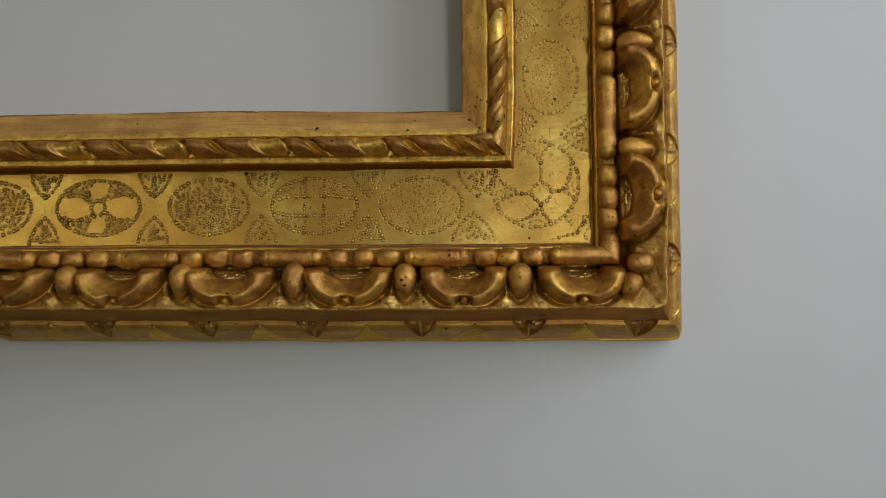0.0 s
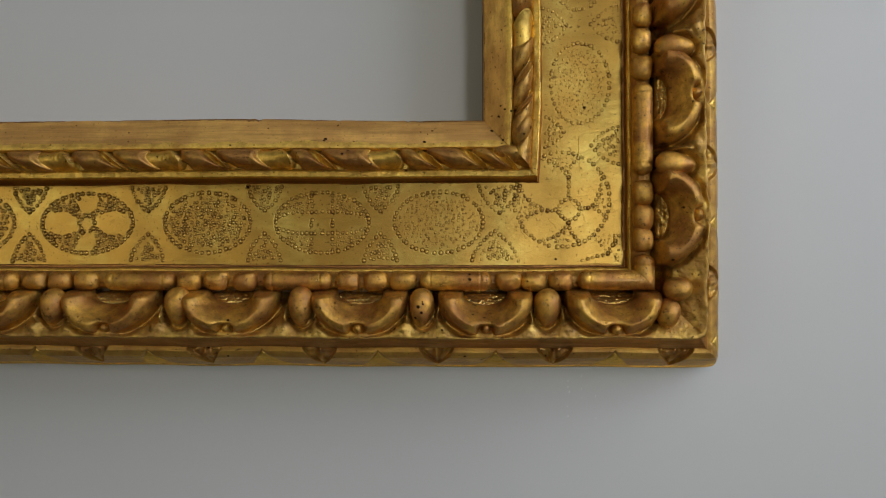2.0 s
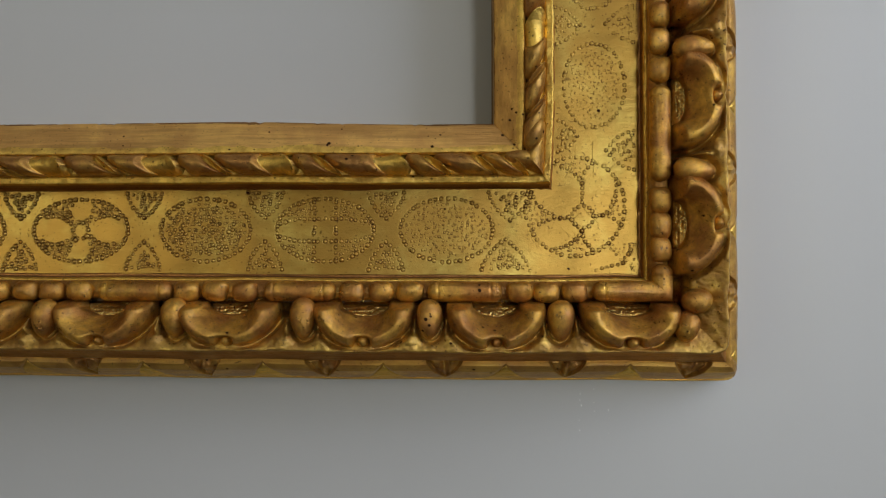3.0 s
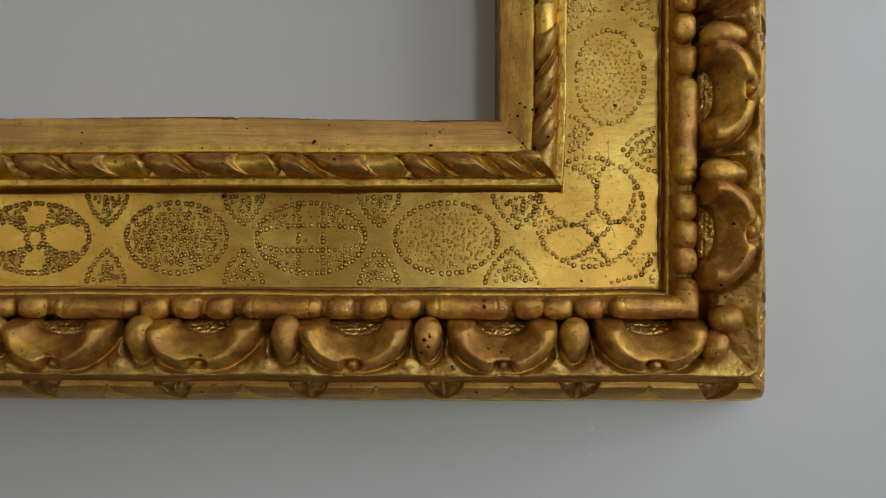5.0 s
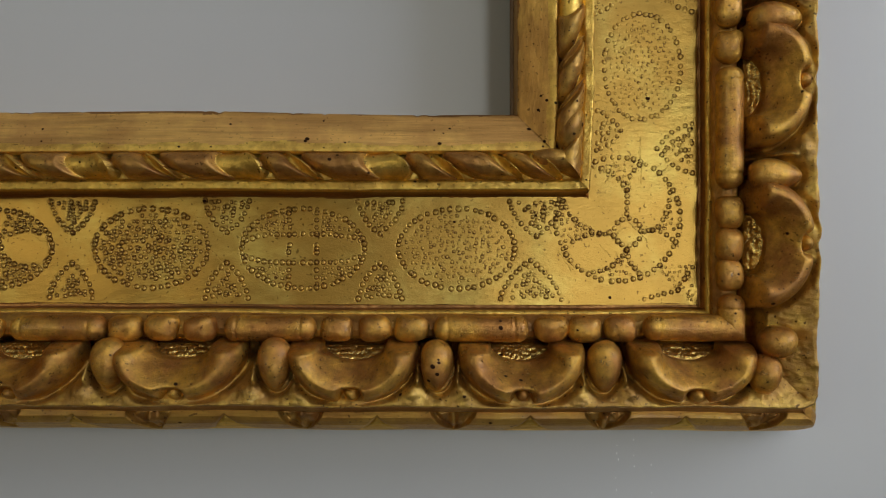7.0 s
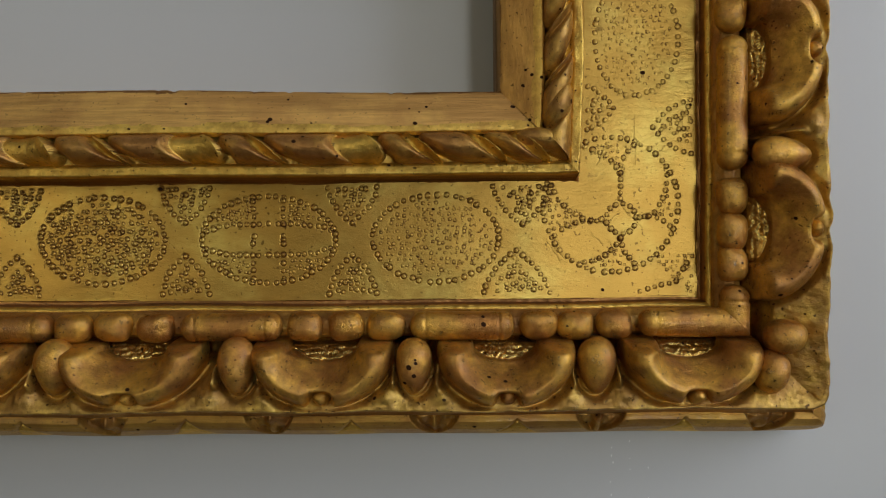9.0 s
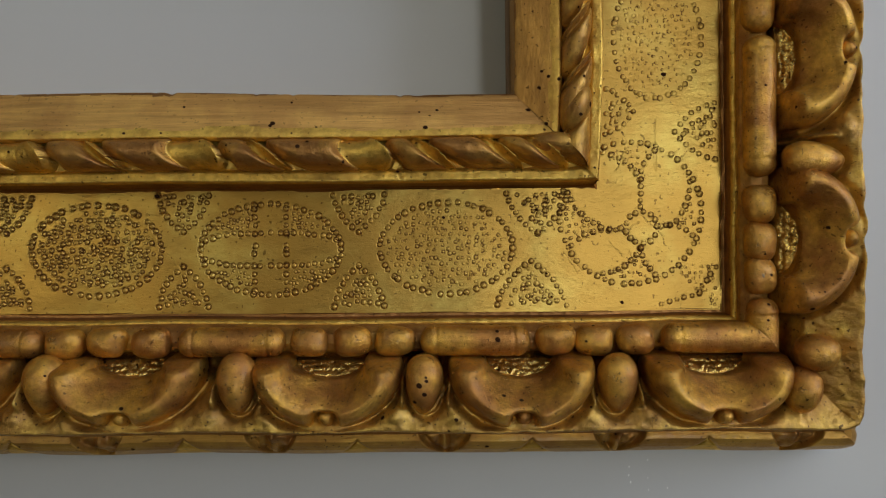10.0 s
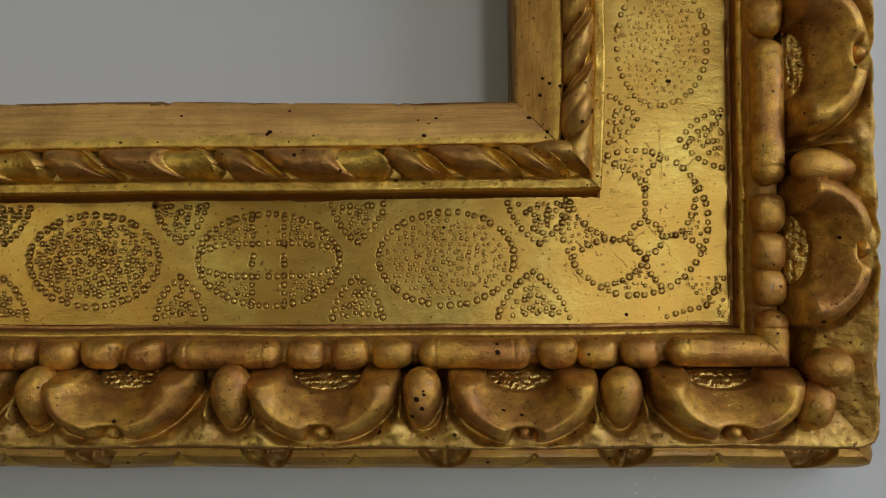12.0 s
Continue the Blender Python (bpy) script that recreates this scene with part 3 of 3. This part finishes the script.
def spindle(rail, parent, s0, s1, seed, label="", v0=0.0680, r=0.0041, mitred=False):
    """A long turned bead with rounded ends."""
    L = s1 - s0
    t = np.linspace(0, 1, 110)[:, None]
    th = np.linspace(-0.25 * np.pi, 1.25 * np.pi, 26)[None]
    e = np.minimum(t, 1 - t) * L / 0.0042
    rr = r * np.sqrt(np.clip(1 - (1 - np.clip(e, 0.0, 1)) ** 2.4, 0.002, 1)) * (1 + 0.02 * wob(t * L + seed, th * 0.002, 80, 10, 80, 400)) * (1 - 0.06 * np.exp(-((np.minimum(t, 1 - t) * L - 0.0046) / 0.0005) ** 2))
    S, V = s0 + t * L + 0 * th, v0 - rr * np.cos(th)
    if mitred:
        S = np.minimum(S, XR + V) if rail == "bottom" else np.maximum(S, ZB - V)
    pts = put(rail, S, V, 0.2655 - rr * np.sin(th))
    return mesh_grid("spindle", pts, CARVED, parent, FLIP[rail], label)


def crescent(rail, parent, s0, seed, k=1.0):
    """A fat scroll bent like a U that opens towards the beads, dished inside, notched at its foot."""
    rng = np.random.default_rng(seed)
    q = np.linspace(-0.22, 1.22, 110)[:, None]
    r = np.linspace(-1.0, 1.0, 50)[None]
    th = np.pi * np.clip(q, 0, 1)
    a, b = 0.0144 * k * rng.uniform(0.97, 1.03), 0.0092 * rng.uniform(0.96, 1.05)
    cs, cv = -a * np.cos(th), b * np.sin(th)
    ts, tv = a * np.sin(th), b * np.cos(th)
    L = np.hypot(ts, tv) + 1e-9
    ts, tv = ts / L, tv / L
    over = np.where(q < 0, q, np.where(q > 1, q - 1, 0.0)) / 0.22
    cap = np.sqrt(np.clip(1 - over ** 2, 0, 1))
    half = (0.0053 + 0.0013 * np.sin(th)) * np.maximum(cap, 0.02)
    cs, cv = cs + ts * over * 0.0052, cv + tv * over * 0.0052
    ns, nv = -tv, ts                                   # outwards of the bend
    S, V = cs + ns * half * r, cv + nv * half * r
    # a ridge along the outer side; from it the face sinks, hollow, towards the beads
    crest = 0.24 - 0.22 * (1 - np.sin(th))
    outer = np.clip(1 - np.clip((r - crest) / (1 - crest), 0, 1) ** 2.1, 0, 1) ** 0.5
    f = np.clip((r + 1) / (1 + crest), 0, 1)
    inside = 0.08 + 0.92 * f ** 1.3 * (1.7 - 0.7 * f)
    horn = np.sqrt(np.clip(1 - ((crest - r) / (1 + crest)) ** 2, 0, 1))
    inside = inside + (horn - inside) * (1 - np.sin(th)) ** 1.2
    inside = inside * np.clip((r + 1) / 0.10, 0, 1) ** 0.5
    shape = np.where(r > crest, outer, inside)
    H = shape * (0.0092 + 0.0018 * np.sin(th) + 0.0008 * np.cos(th) * rng.uniform(-1, 1)) * cap ** 0.8
    H = H - 0.0012 * np.exp(-((S / 0.0050) ** 2)) * shape
    H = H - 0.0095 * np.exp(-((S / 0.0033) ** 4) - (((V - 0.0146) / 0.0036) ** 4)) * shape
    H = H + 0.00045 * wob(S + seed * 0.37, V + r * 0.001, 90, 14, 90, 450) * shape
    H = H * (0.02 + 0.98 * step01((V + 0.0742 - 0.0708) / 0.0042) ** 0.7)
    skirt = np.where(np.abs(r) > 0.999, 0.004, 0.0)
    pts = put(rail, s0 + S, 0.0742 + V, 0.2650 + skirt - H + 0.012 * step01((0.0724 - 0.0742 - V) / 0.0025))
    return mesh_grid("crescent", pts, CARVED, parent, FLIP[rail])


RAILS = {}
for rail in ("bottom", "right", "left", "top"):
    name = rail + "_rail"
    way = "lying" if rail in ("bottom", "top") else "upright"
    # plain wooden core behind the mouldings
    v, y = profile([(2, 300), (2, 284), (22, 284), (26, 283.5), (62, 283), (73, 281), (90, 281), (95, 284), (95, 304.5)], 0.02)
    s = along(rail, v, 0.02)
    core = mesh_grid(name, put(rail, s, np.broadcast_to(v, s.shape), np.broadcast_to(y, s.shape)), WOOD, frame_thing, FLIP[rail], "worn gilded rail with carved mouldings")
    RAILS[rail] = core
    sheet(rail, "sight_moulding", [(0.6, 302), (0.1, 290), (0, 273), (0.25, 271.2), (1.0, 270.4), (6, 267.6), (11.2, 264.8), (12.4, 264.6), (13.2, 266.5)], SIGHT[way], core, relief=sight_relief(rail), label="rubbed gilded flat with bole showing through", rough=0.00004, inner=sight_far, second=(SIGHT_EDGE, DARKGOLD))
    sheet(rail, "rope_moulding", [(12.0, 269.5), (21.6, 269.5)], ROPE, core, 0.00025, 0.0003, rope_relief(rail), "carved twisted rope moulding", 0.00006, second=BRIGHT)
    sheet(rail, "inner_fillet", [(20.4, 269.8), (20.9, 268.0), (21.7, 267.3), (23.9, 266.9), (24.4, 267.4), (24.6, 269.0)], BRIGHT, core, 0.0003, 0.0004, rough=0.0001)
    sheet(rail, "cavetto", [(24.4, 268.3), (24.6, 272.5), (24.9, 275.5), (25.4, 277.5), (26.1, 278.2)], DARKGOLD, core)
    sheet(rail, "frieze", [(25.7, 278.0), (61.0, 277.0)], FRIEZE[way], core, 0.00017 if rail in ("bottom", "right") else 0.002, 0.00017, frieze_relief(rail), "flat gold frieze with punched ovals and rosettes", 0.0, 0.00012, second=GRIME)
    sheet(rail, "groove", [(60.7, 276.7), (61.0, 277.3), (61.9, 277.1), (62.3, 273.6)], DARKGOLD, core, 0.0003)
    sheet(rail, "outer_fillet", [(62.25, 273.9), (62.4, 273.2), (63.0, 272.6), (64.2, 272.6), (64.4, 276)], BRIGHT, core, 0.0003)
    sheet(rail, "bead_channel", [(63.2, 276), (63.6, 271.0), (65.6, 268.4), (68, 267.4), (70, 268.2), (71.0, 270.4), (71.4, 281.8)], ROPE, core)

BEAD_V = {"bottom": 0.0676, "right": 0.0668, "left": 0.0676, "top": 0.0676}
BEADS = {"bottom": [0.0159, 0.0263, 0.0374, -0.0506, -0.0387, -0.0274, -0.1173, -0.1057, -0.0936, -0.1837, -0.1731, -0.1613],
         "right": [1.5460, 1.5552, 1.5652, 1.6162, 1.6276, 1.6378]}
SPINDLES = {"bottom": [(0.0440, 0.0860), (-0.0205, 0.0092), (-0.0858, -0.0568), (-0.1532, -0.1228), (-0.2195, -0.1905)],
            "right": [(1.5140, 1.5402), (1.5722, 1.6100)]}
SCROLLS = {"bottom": [0.0582, 0.0065, -0.0452, -0.0990, -0.1498, -0.2024], "right": [1.5555, 1.6040, 1.6535]}
EGGS = {"bottom": [0.0312, -0.0190, -0.0687, -0.1200, -0.1726, -0.2250], "right": [1.5760, 1.6230, 1.6720]}
# the carving goes on beyond with the same steps
for rail in ("bottom", "right", "left", "top"):
    lo, hi = ends(rail)
    B, S, C, E = (list(k.get(rail, [])) for k in (BEADS, SPINDLES, SCROLLS, EGGS))
    a, b, c = {"bottom": (-0.2195, -1, -0.2030), "right": (1.6440, 1, 1.6535), "left": (lo, 1, lo), "top": (hi, -1, hi)}[rail]
    end = (lo - 0.065 if b < 0 else hi + 0.065)
    while (end - a) * b > 0.060:
        if rail != "bottom" or a < -0.2194:
            B += [a + b * k for k in (0.009, 0.0202, 0.0314)]
            S += [tuple(sorted((a + b * 0.0372, a + b * 0.0660)))]
        a += b * 0.0667
    while (end - c) * b > 0.060:
        c += b * 0.0512
        C.append(c)
        E.append(c + b * 0.0250)
    core = RAILS[rail]
    sheet(rail, "scroll_ground", [(71.0, 281.5), (72.3, 281.5), (73.0, 270.8), (76.5, 267.2), (81, 264.0), (86, 261.0), (89.2, 258.8), (90.0, 258.6), (90.5, 259.4)], LEDGE, core, 0.0003, 0.0003, ground_relief(rail, C, E), "rough bright gold ground behind the carving", 0.0001, second=(STIPPLED, CARVED))
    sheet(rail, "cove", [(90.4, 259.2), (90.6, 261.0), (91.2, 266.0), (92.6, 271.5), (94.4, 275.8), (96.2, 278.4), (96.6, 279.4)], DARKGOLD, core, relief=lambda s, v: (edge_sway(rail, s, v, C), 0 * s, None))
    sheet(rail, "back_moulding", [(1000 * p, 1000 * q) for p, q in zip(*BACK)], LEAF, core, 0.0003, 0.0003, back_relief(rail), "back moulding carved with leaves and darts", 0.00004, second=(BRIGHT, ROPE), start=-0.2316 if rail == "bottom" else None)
    for n, p in enumerate(B):
        blob(rail, "bead", core, p, BEAD_V[rail], 0.2660, 0.0052, 0.0042, 0.0040, n + SEED[rail], CARVED, 3.0, 0, 0.06)
    for n, (p, q) in enumerate(S):
        spindle(rail, core, p, q, n * 3.1 + SEED[rail], v0=0.0672 if p in (0.0440, 1.5140) else BEAD_V[rail], mitred=p in (0.0440, 1.5140))
    for n, p in enumerate(C):
        crescent(rail, core, p, n + SEED[rail])
        blob(rail, "pip", core, p + 0.0003, 0.0866, 0.2612, 0.0025, 0.0024, 0.0046, n + 3.3, CARVED, 2.2, 0, 0.06)
    for n, p in enumerate(E):
        blob(rail, "egg", core, p, 0.0783, 0.2612, 0.0049, 0.0079, 0.0056, n * 1.7 + SEED[rail], CARVED, 2.1, -0.22)
# the two eggs that meet at the corner
blob("bottom", "egg", RAILS["bottom"], 0.0790, 0.0800, 0.2606, 0.0045, 0.0060, 0.0056, 4.4, CARVED, 2.1, -0.1, turn=0.15)
blob("right", "egg", RAILS["right"], 1.5262, 0.0790, 0.2606, 0.0048, 0.0060, 0.0060, 8.4, CARVED, 2.1, -0.1, turn=-0.2)
# the strand of the rope that turns round the sight corner
blob("bottom", "rope_end", RAILS["bottom"], 0.0178, 0.0152, 0.2655, 0.0085, 0.0034, 0.0056, 2.2, ROPE, 2.0, 0, turn=0.14)
blob("right", "rope_end", RAILS["right"], 1.5905, 0.0176, 0.2655, 0.0072, 0.0036, 0.0058, 6.1, ROPE, 2.0, 0, turn=0.30)

# -- worm holes: dark pits in the face of the wood --
HOLES = [(-0.0605, 1.5876), (-0.0599, 1.5883), (-0.0154, 1.5917), (-0.0185, 1.5866), (-0.0402, 1.5772), (-0.0263, 1.5750), (-0.0203, 1.5191), (-0.0185, 1.5202), (-0.0190, 1.5168),
         (-0.0215, 1.5147), (0.0014, 1.5159), (0.0059, 1.5147), (0.0001, 1.5319), (0.0002, 1.5299), (-0.0140, 1.5628), (0.0366, 1.5381), (0.0130, 1.6015), (0.0147, 1.5999), (0.0123, 1.5972),
         (0.0094, 1.5914), (0.0140, 1.5872), (0.0173, 1.5989), (0.0190, 1.5964), (0.0490, 1.6029), (0.0630, 1.5930), (-0.0021, 1.4964), (0.0051, 1.4947), (-0.0302, 1.5097), (-0.0109, 1.5097),
         (-0.0972, 1.5135), (-0.1059, 1.4959), (-0.1155, 1.4993), (-0.0966, 1.5698), (-0.0518, 1.5811), (-0.0496, 1.5825), (0.0660, 1.5445), (0.0802, 1.5378), (0.0849, 1.5585), (0.0221, 1.5886), (0.0249, 1.5915)]
rng = random.Random(8)
spots = [(x, z, rng.uniform(0.00045, 0.00075)) for x, z in HOLES]
for _ in range(150):
    if rng.random() < 0.62:
        spots.append((rng.uniform(-0.23, 0.06), ZB - rng.choice((rng.uniform(0.001, 0.022), rng.uniform(0.064, 0.105))), rng.uniform(0.00016, 0.00042)))
    else:
        spots.append((XR + rng.choice((rng.uniform(0.003, 0.024), rng.uniform(0.064, 0.088))), rng.uniform(1.53, 1.67), rng.uniform(0.00016, 0.00042)))
bm = bmesh.new()
bmesh.ops.create_circle(bm, cap_ends=True, segments=14, radius=1)
for n, vert in enumerate(bm.verts):
    vert.co *= 1 + 0.08 * math.sin(n * 0.9)
pit = bpy.data.meshes.new("worm_hole")
bm.to_mesh(pit)
bm.free()
pit.materials.append(HOLE)
graph = bpy.context.evaluated_depsgraph_get()
for x, z, r in spots:
    hit, place, normal, *_ = scene.ray_cast(graph, Vector((x, 0.15, z)), Vector((0, 1, 0)))
    if not hit or place.y > 0.303:
        continue
    if normal.y > 0:
        normal = -normal
    ob = new("worm_hole", pit)
    ob.parent = frame_thing
    turn = normal.to_track_quat("Z", "Y").to_matrix().to_4x4()
    ob.matrix_basis = Matrix.Translation(place - BASE + normal * 0.00012) @ turn @ Matrix.Diagonal((r, r * rng.uniform(0.75, 1), r, 1))

# -- a few dried splashes of white paint on the wall under the frame --
WHITE = plain("white_paint_splash", (0.85, 0.85, 0.83), 0.4, 300, 0.05)
bm = bmesh.new()
bmesh.ops.create_uvsphere(bm, u_segments=10, v_segments=6, radius=1)
splash = bpy.data.meshes.new("paint_splash")
bm.to_mesh(splash)
bm.free()
splash.materials.append(WHITE)
wall = bpy.data.objects["wall_north"]
for n, (x, z) in enumerate([(0.0456, 1.4816), (0.0455, 1.4788), (0.0461, 1.4765), (0.0451, 1.4698), (0.0454, 1.4653), (0.0517, 1.4838), (0.0517, 1.4779), (0.0519, 1.4740), (0.0581, 1.4746), (0.0582, 1.4643)]):
    ob = new("paint_splash", splash)
    ob.parent = wall
    r = 0.0002 if n < 5 else 0.00015
    ob.matrix_basis = Matrix.LocRotScale((x, WALL_Y, z), None, (r, r * 0.5, r * (1.3 + 0.5 * (n % 3))))
